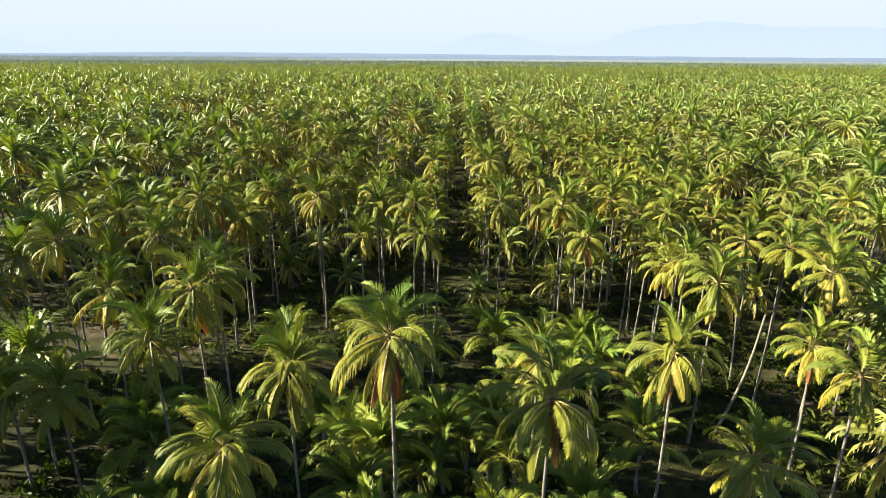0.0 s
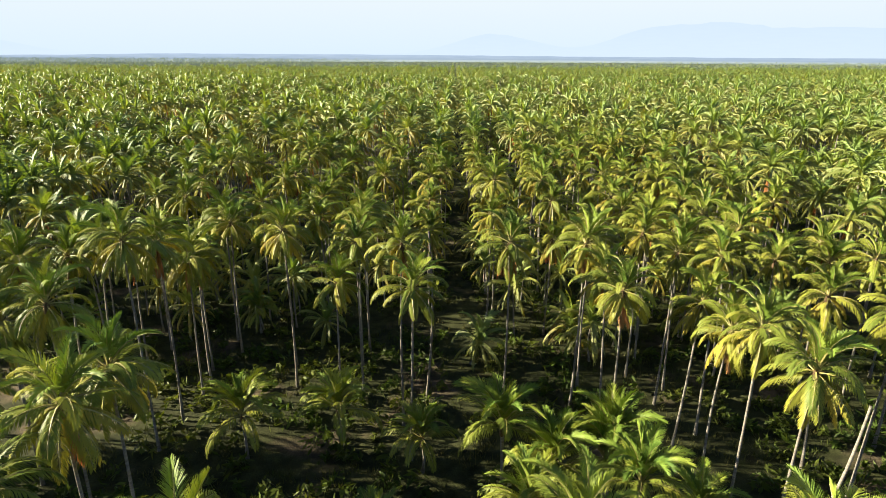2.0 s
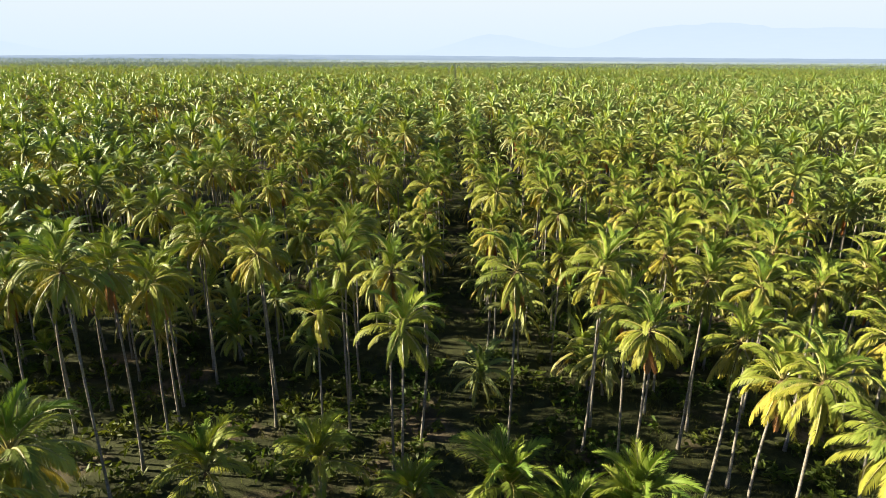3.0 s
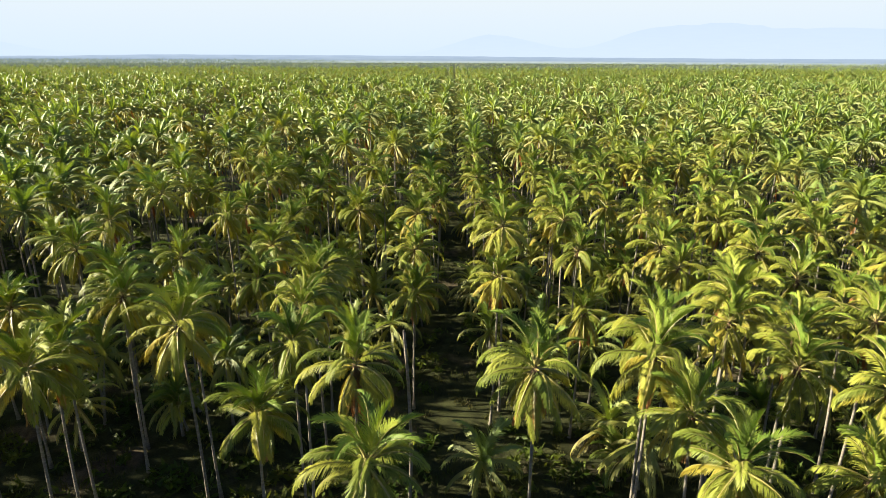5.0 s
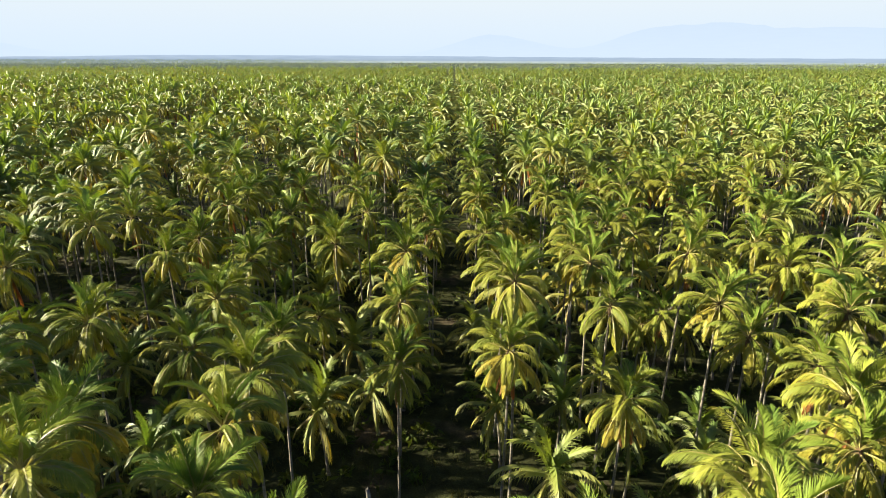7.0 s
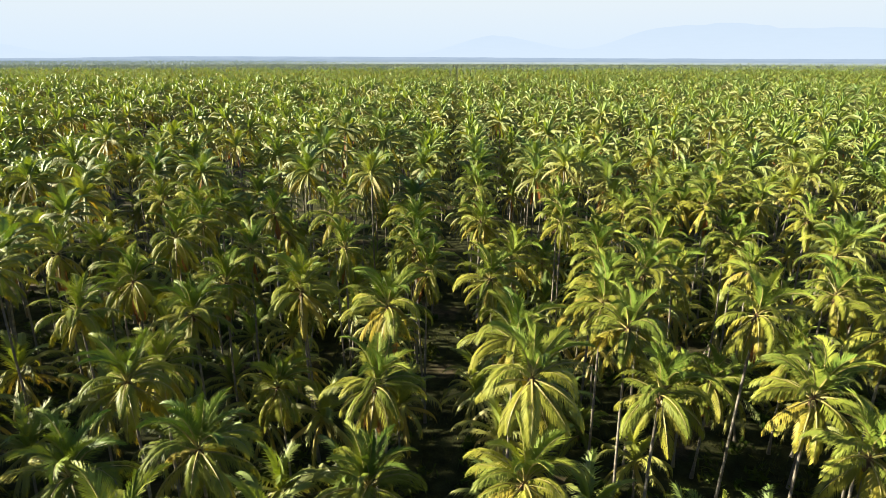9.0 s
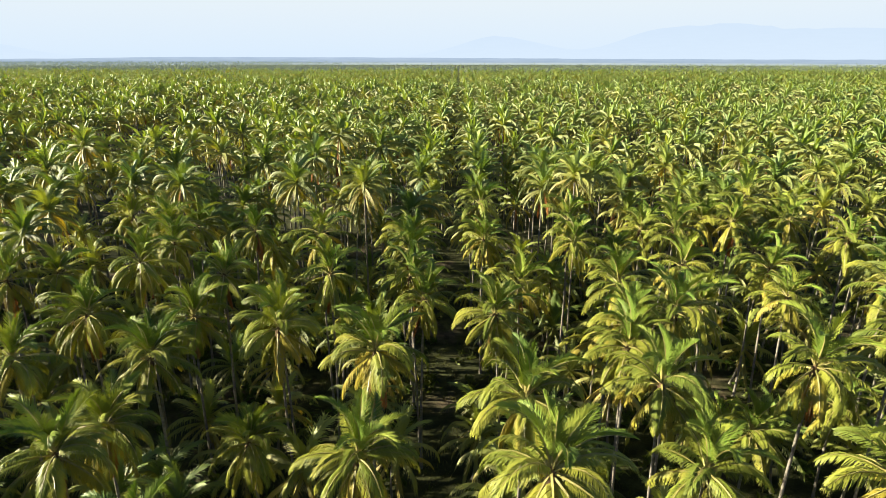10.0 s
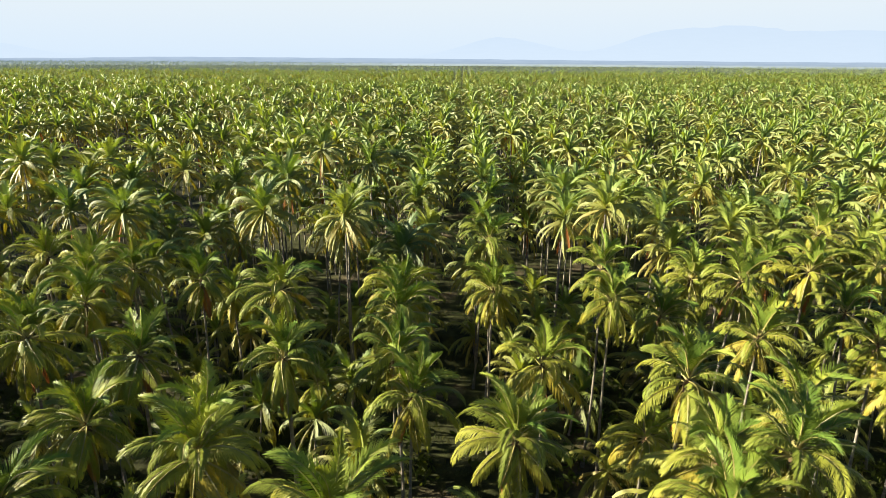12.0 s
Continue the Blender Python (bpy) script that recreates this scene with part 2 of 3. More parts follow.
def frond_arrays(stage, rng, leaflets, blade, cuts=6):
    """One feather leaf along +x: a tapering rib that bends under its weight and two ranks of pointed leaflets."""
    e0, bend, length, droop, slot, rib_slot, forward = STAGES[stage]
    e0 += rng.uniform(-7, 7)
    bend *= rng.uniform(0.85, 1.2)
    length *= rng.uniform(0.92, 1.08)
    sway = rng.uniform(-0.25, 0.25)
    steps = 24
    pts = [Vector((0, 0, 0))]
    tans = []
    for i in range(steps):
        s = (i + 0.5) / steps
        a = leaf_angle(e0, bend, s)
        side = sway * s
        t = Vector((math.cos(a) * math.cos(side), math.cos(a) * math.sin(side), math.sin(a)))
        tans.append(t)
        pts.append(pts[-1] + t * (length / steps))
    tans.append(tans[-1])

    def at(s):
        k = min(int(s * steps), steps - 1)
        w = s * steps - k
        return pts[k].lerp(pts[k + 1], w), tans[k]

    verts, faces, slots = [], [], []
    twist = rng.uniform(-0.8, 0.8)
    # the rib: a three-sided taper
    for i in range(cuts + 1):
        s = i / cuts
        p, t = at(s)
        across = t.cross(Vector((0, 0, 1)))
        across = across.normalized() if across.length > 1e-4 else Vector((0, 1, 0))
        up = across.cross(t).normalized()
        r = 0.062 * (1 - s) + 0.010
        for k in range(3):
            a = k * 2.0944
            verts.append(p + across * (r * math.cos(a)) + up * (r * math.sin(a)))
        if i:
            b = 3 * i
            for k in range(3):
                j = (k + 1) % 3
                faces += [(b - 3 + k, b - 3 + j, b + j), (b - 3 + k, b + j, b + k)]
                slots += [rib_slot, rib_slot]
    for side in (-1, 1):
        for i in range(leaflets):
            s = 0.16 + 0.84 * (i + 0.5 + rng.uniform(-0.3, 0.3)) / leaflets
            s = min(s, 0.995)
            p, t = at(s)
            across = t.cross(Vector((0, 0, 1)))
            across = across.normalized() if across.length > 1e-4 else Vector((0, 1, 0))
            up = across.cross(t).normalized()
            q = Matrix.Rotation(twist * s, 3, t)
            across, up = q @ across, q @ up
            size = 1.05 * max(0.25, math.sin(math.pi * (0.13 + 0.80 * s)) ** 0.7) * rng.uniform(0.92, 1.06)
            sweep = forward + 0.50 * s + rng.uniform(-0.12, 0.12)
            lift = 0.30 - 0.75 * droop + rng.uniform(-0.10, 0.10)
            d = (across * side * math.cos(sweep) + t * math.sin(sweep) + up * lift).normalized()
            fall = Vector((0, 0, -1)) * (0.40 + 0.85 * max(droop, 0)) * rng.uniform(0.85, 1.2)
            mid = p + d * (0.38 * size)
            tip = mid + (d + fall).normalized() * (0.62 * size)
            w = (t - d * t.dot(d)).normalized() * (0.5 * blade)
            w = Matrix.Rotation(rng.uniform(-0.16, 0.16), 3, d) @ w
            b = len(verts)
            verts += [p, mid + w, mid - w, tip]
            faces += [(b, b + 1, b + 2), (b + 1, b + 3, b + 2)]
            slots += [slot, slot]
    return np.array([tuple(v) for v in verts]), np.array(faces), np.array(slots)


def plume_arrays(stage, rng, cuts, half, tips):
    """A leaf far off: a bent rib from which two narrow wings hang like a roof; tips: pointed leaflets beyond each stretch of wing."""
    e0, bend, length, droop, slot, rib_slot, forward = STAGES[stage]
    e0 += rng.uniform(-9, 9)
    bend *= rng.uniform(0.9, 1.25)
    sway = rng.uniform(-0.35, 0.35)
    p, pts, tans = Vector((0, 0, 0)), [], []
    for i in range(cuts + 1):
        s = i / cuts
        a = leaf_angle(e0, bend, min(1, s + 0.5 / cuts))
        t = Vector((math.cos(a) * math.cos(sway * s), math.cos(a) * math.sin(sway * s), math.sin(a)))
        pts.append(p.copy())
        tans.append(t)
        p = p + t * (length / cuts)
    verts, faces = [tuple(v) for v in pts], []
    for side in (-1, 1):
        for i in range(1, cuts + 1):
            t = tans[i]
            across = t.cross(Vector((0, 0, 1)))
            across = across.normalized() if across.length > 1e-4 else Vector((0, 1, 0))
            s = (i - 0.5) / cuts
            size = half * max(0.3, math.sin(math.pi * (0.10 + 0.80 * s)) ** 0.7)
            fall = Vector((0, 0, -0.10 - 0.75 * max(droop, 0)))
            d = (across * side * 0.75 + t * (0.45 + 0.4 * s) + fall).normalized()
            a, b = pts[i - 1], pts[i]
            k = len(verts)
            verts += [tuple(a.lerp(b, 0.3) + d * size * rng.uniform(0.4, 0.9)), tuple(b + d * size * rng.uniform(0.75, 1.25) + t * 0.15)]
            faces += [(i - 1, i, k + 1), (i - 1, k + 1, k)]
            for j in range(tips):
                lo = a.lerp(b, j / tips)
                hi = a.lerp(b, (j + 0.62) / tips)
                q = len(verts)
                reach_out = (d + fall * 0.5 + t * rng.uniform(-0.15, 0.2)).normalized() * (2.0 * size * rng.uniform(0.8, 1.2))
                verts += [tuple(lo), tuple(hi), tuple(lo + reach_out)]
                faces.append((q, q + 1, q + 2))
    return np.array(verts), np.array(faces), np.array([slot] * len(faces))


VARIANTS = 4
frond_rng = random.Random(11)
FINE, FULL, PLAIN, SPARE, SPARSE, SCANT = {}, {}, {}, {}, {}, {}
FROND, FINE_FROND = {}, {}
for stage in STAGES:
    for v in range(VARIANTS):
        FINE[stage, v] = frond_arrays(stage, frond_rng, 96, 0.050)
        FULL[stage, v] = frond_arrays(stage, frond_rng, 54, 0.080, 5)
        PLAIN[stage, v] = plume_arrays(stage, frond_rng, 8, 0.46, 3)
        SPARE[stage, v] = plume_arrays(stage, frond_rng, 5, 0.50, 2)
        SPARSE[stage, v] = plume_arrays(stage, frond_rng, 3, 0.60, 0)
        SCANT[stage, v] = plume_arrays(stage, frond_rng, 2, 0.62, 0)
        FROND[stage, v] = mesh_from("frond_" + stage, *FULL[stage, v][:2], LEAVES, FULL[stage, v][2])
        FINE_FROND[stage, v] = mesh_from("fine_frond_" + stage, *FINE[stage, v][:2], LEAVES, FINE[stage, v][2])


def crown_plan(rng, vigour=1.0, dead=2):
    """Where the leaves of one crown stand: stage, variant and pose about the heart."""
    plan = []
    count = int(29 * vigour)
    turn = rng.uniform(0, 360)
    for i in range(count):
        s = (i + 0.5) / count
        stage = ("spear" if s < 0.08 else "rising" if s < 0.28 else "arching" if s < 0.46
                 else "spreading" if s < 0.67 else "drooping" if s < 0.86 else "hanging")
        turn += 137.5 + rng.uniform(-16, 16)
        # the wind from the left presses the leaves over
        lean = rng.uniform(-6, 6)
        size = rng.uniform(0.9, 1.1)
        blown = Matrix.Rotation(radians(13 * (1 - s) * rng.uniform(0.6, 1.3)), 4, "Y") if s < 0.6 else Matrix.Identity(4)
        plan.append((stage, rng.randrange(VARIANTS), pose(0, 0, 0.28 * (1 - s)) @ blown @ Matrix.Rotation(radians(turn), 4, "Z")
                     @ Matrix.Rotation(radians(lean), 4, "Y") @ Matrix.Rotation(radians(rng.uniform(-12, 12)), 4, "X") @ Matrix.Diagonal((size, size, size, 1))))
    for i in range(dead):
        turn = rng.uniform(0, 360)
        plan.append(("dead", rng.randrange(VARIANTS), pose(0, 0, -0.15, 0, rng.uniform(-6, 10), turn)))
    return plan


def merged(plan, source):
    vs, fs, ss, base = [], [], [], 0
    for stage, v, m in plan:
        verts, faces, slots = source[stage, v]
        a = np.array(m)
        vs.append(verts @ a[:3, :3].T + a[:3, 3])
        fs.append(faces + base)
        ss.append(slots)
        base += len(verts)
    return np.concatenate(vs), np.concatenate(fs), np.concatenate(ss)


TRUNK_H = 17.0


def trunk_arrays(rng, lean, sides=8, cuts=12, height=TRUNK_H, foot=0.22, top=0.085):
    """A slender grey trunk with a swollen foot, ringed and gently curved; also gives where its top is."""
    bend, first = rng.uniform(-0.5, 0.5), rng.uniform(0.3, 1.0)
    verts, faces = [], []
    for i in range(cuts + 1):
        s = i / cuts
        x = lean * (first * s + (1 - first) * s * s)
        y = bend * math.sin(math.pi * s) * 0.6
        r = top + (0.128 - top) * (1 - s) + (foot - 0.128) * math.exp(-s * 22)
        r *= 1 + 0.03 * ((i % 2) * 2 - 1)
        for k in range(sides):
            a = 2 * math.pi * k / sides
            verts.append((x + r * math.cos(a), y + r * math.sin(a), s * height - (0.15 if i == 0 else 0)))
        if i:
            b = sides * i
            for k in range(sides):
                j = (k + 1) % sides
                faces.append((b - sides + k, b - sides + j, b + j, b + k))
    faces.append(tuple(range(sides * cuts, sides * (cuts + 1))))
    return verts, faces, Vector((lean, 0, height))


trunk_rng = random.Random(5)
TRUNKS = []
for lean in (0.15, 0.4, 0.7, 1.1, 1.6, 2.2, 3.0):
    verts, faces, top = trunk_arrays(trunk_rng, lean)
    TRUNKS.append((mesh_from("palm_trunk", verts, faces, [M_TRUNK], smooth=True), top))


def heart_mesh(rng):
    """The swollen leaf bases and brown fibre at the top of a trunk."""
    verts, faces = [], []
    rings, sides = 6, 9
    for i in range(rings):
        s = i / (rings - 1)
        r = 0.12 + 0.15 * math.sin(math.pi * min(1, 0.15 + 0.8 * s)) - 0.1 * s * s
        for k in range(sides):
            a = 2 * math.pi * k / sides
            rr = r * rng.uniform(0.8, 1.2)
            verts.append((rr * math.cos(a), rr * math.sin(a), -0.7 + 1.15 * s + rng.uniform(-0.05, 0.05)))
        if i:
            b = sides * i
            for k in range(sides):
                j = (k + 1) % sides
                faces.append((b - sides + k, b - sides + j, b + j, b + k))
    faces.append(tuple(range(sides * (rings - 1), sides * rings)))
    return mesh_from("palm_heart", verts, faces, [M_FIBRE])


def nut_mesh(rng):
    """One coconut: an egg with three blunt ridges."""
    bm = bmesh.new()
    bmesh.ops.create_icosphere(bm, subdivisions=1, radius=1)
    for v in bm.verts:
        ridge = 1 + 0.08 * math.cos(3 * math.atan2(v.co.y, v.co.x))
        v.co = Vector((v.co.x * 0.125 * ridge, v.co.y * 0.125 * ridge, v.co.z * 0.16))
    me = bpy.data.meshes.new("coconut")
    bm.to_mesh(me)
    bm.free()
    me.materials.append(M_NUT)
    return me


HEARTS = [heart_mesh(trunk_rng) for _ in range(3)]
NUT = nut_mesh(trunk_rng)
crown_rng = random.Random(21)
CROWNS = []
for i in range(14):
    CROWNS.append(mesh_from("palm_crown", *(lambda a: (a[0], a[1], FAR_LEAVES, a[2]))(merged(crown_plan(crown_rng, 1.0, (0, 0, 1, 2)[i % 4]), PLAIN))))


SHADE_CROWNS = [mesh_from("palm_crown_small", *(lambda a: (a[0], a[1], FAR_LEAVES, a[2]))(merged(crown_plan(crown_rng, 0.75, 0), PLAIN))) for _ in range(8)]


def coconut_palm(hub, rng, full, vigour=1.0, dead=2, lean=None, lean_way=None, size=1.0, nuts=False, fine=False, low=False, label=""):
    """A tall coconut palm whose leaves spring from the place hub; its foot stands on the ground."""
    me, top = TRUNKS[rng.choice((0, 0, 1, 1, 1, 2, 3)) if lean is None else lean]
    way = rng.uniform(0, 360) if lean_way is None else lean_way
    rise = hub[2] / TRUNK_H
    foot = Vector((hub[0], hub[1], 0)) - Matrix.Rotation(radians(way), 3, "Z") @ Vector((top.x, top.y, 0))
    root = new("short_palm" if low else "coconut_palm")
    root.matrix_basis = pose(foot.x, foot.y, 0, 0, 0, 0)
    tagged(root, label or ("tall green coconut palm with arching feather leaves", "tall coconut palm with one dry brown frond hanging",
                     "tall coconut palm with yellowing leaves and dead fronds hanging", "tall coconut palm with orange-brown dead fronds along its trunk")[min(dead, 3)],
           "palm tree", "shorter palms among the tall ones" if low else "coconut palms of the plantation")
    child("trunk", me, root, pose(0, 0, 0, 0, 0, way) @ Matrix.Diagonal((1, 1, rise, 1)))
    at = Matrix.Translation((hub[0] - foot.x, hub[1] - foot.y, hub[2]))
    if full:
        child("heart", rng.choice(HEARTS), root, at @ pose(0, 0, 0, 0, 0, rng.uniform(0, 360)), "brown fibrous leaf bases")
        for stage, v, m in crown_plan(rng, vigour, dead):
            ob = child("dead_frond" if stage == "dead" else "frond", (FINE_FROND if fine else FROND)[stage, v], root, at @ Matrix.Scale(size, 4) @ m)
            if stage == "dead":
                tagged(ob, "dry orange-brown hanging frond")
            elif stage in ("drooping", "hanging"):
                tagged(ob, "older yellowing frond")
        for i in range(rng.choice((4, 6, 8)) if nuts else 0):
            a, r = (i // 3) * 2.2 + rng.uniform(-0.4, 0.4), rng.uniform(0.27, 0.42)
            child("coconut", NUT, root, at @ pose(r * math.cos(a), r * math.sin(a), -0.2 - rng.uniform(0, 0.4), rng.uniform(-25, 25), rng.uniform(-25, 25), 0), "green-yellow coconut")
    else:
        child("crown", rng.choice(SHADE_CROWNS if low else CROWNS), root, at @ pose(0, 0, 0, 0, 0, rng.uniform(-45, 45)) @ Matrix.Scale(size * rng.uniform(1.06, 1.2), 4))
    return root


# ---- ground and distance ----
def graded(lo, hi, fine_lo, fine_hi, step):
    """Grid lines: even in the near stretch, ever wider outside it."""
    inside = list(np.arange(fine_lo, fine_hi + 0.01, step))
    out, d, x = [], step, fine_lo
    while x > lo:
        d *= 1.35
        x = max(lo, x - d)
        out.append(x)
    more, d, x = [], step, fine_hi
    while x < hi:
        d *= 1.35
        x = min(hi, x + d)
        more.append(x)
    return np.array(out[::-1] + inside + more)


def build_ground():
    xs, ys = graded(-4600, 4600, -120, 120, 2.0), graded(-1500, 4700, 10, 200, 2.0)
    verts = []
    for y in ys:
        for x in xs:
            near = abs(x) < 300 and -50 < y < 500
            z = 0.25 * (noise.noise((x * 0.06, y * 0.06, 3)) + 0.4 * noise.noise((x * 0.3, y * 0.3, 7))) if near else 0.0
            verts.append((x, y, z - 0.1))
    n = len(xs)
    faces = [(j * n + i, j * n + i + 1, (j + 1) * n + i + 1, (j + 1) * n + i) for j in range(len(ys) - 1) for i in range(n - 1)]
    ob = new("ground", mesh_from("ground", verts, faces, [M_GROUND], smooth=True))
    tagged(ob, "shaded brown soil with patches of weedy grass", "ground", kind="structure")


build_ground()


def build_backdrop():
    """Glowing sheets far beyond the palms, painted as hazy plain, sky and pale mountains."""
    far = 3250.0
    steps = 160
    verts, faces = [], []
    for i in range(steps + 1):
        a = radians(-62 + 124 * i / steps)
        x, y = far * math.sin(a), far * math.cos(a)
        deg = math.degrees(a)
        top = 28.5 + 9.5 * math.exp(-((deg + 22) / (10 if deg < -22 else 30)) ** 2) + 1.6 * noise.noise((i * 0.35, 1.7, 0)) + 0.9 * noise.noise((i * 1.3, 4.2, 0))
        verts += [(x, y, -10), (x, y, top)]
        if i:
            b = 2 * i
            faces.append((b - 2, b, b + 1, b - 1))
    tagged(new("backdrop", mesh_from("far_plain", verts, faces, [M_FAR_LAND])), "wooded plain on the horizon, painted in glowing hazy blue-grey", "distance", kind="structure")
    verts, faces = [], []
    for i in range(steps + 1):
        a = radians(-62 + 124 * i / steps)
        x, y = 4680 * math.sin(a), 4680 * math.cos(a)
        verts += [(x, y, 10), (x, y, 800)]
        if i:
            b = 2 * i
            faces.append((b - 2, b, b + 1, b - 1))
    tagged(new("backdrop", mesh_from("far_sky", verts, faces, [M_FAR_SKY])), "glowing sheet painted as pale bright haze low in the sky", "distance", kind="structure")
    verts, faces = [], []
    far = 4560.0
    for i in range(steps + 1):
        deg = -62 + 124 * i / steps
        a = radians(deg)
        x, y = far * math.sin(a), far * math.cos(a)
        rise = 215 / (1 + math.exp(-(deg - 13.5) / 1.8)) * (1 - 0.020 * max(0, deg - 22)) + 150 * math.exp(-((deg - 3.5) / 5) ** 2) + 95 * math.exp(-((deg + 39) / 5) ** 2)
        rise *= 0.95 + 0.16 * noise.noise((i * 0.16, 9.0, 0)) + 0.05 * noise.noise((i * 0.9, 2.0, 0))
        verts += [(x, y, 20), (x, y, 38 + max(0, rise))]
        if i:
            b = 2 * i
            faces.append((b - 2, b, b + 1, b - 1))
    tagged(new("backdrop", mesh_from("far_hills", verts, faces, [M_FAR_HILL])), "pale blue mountains painted in glowing haze colours", "distance", kind="structure")


build_backdrop()


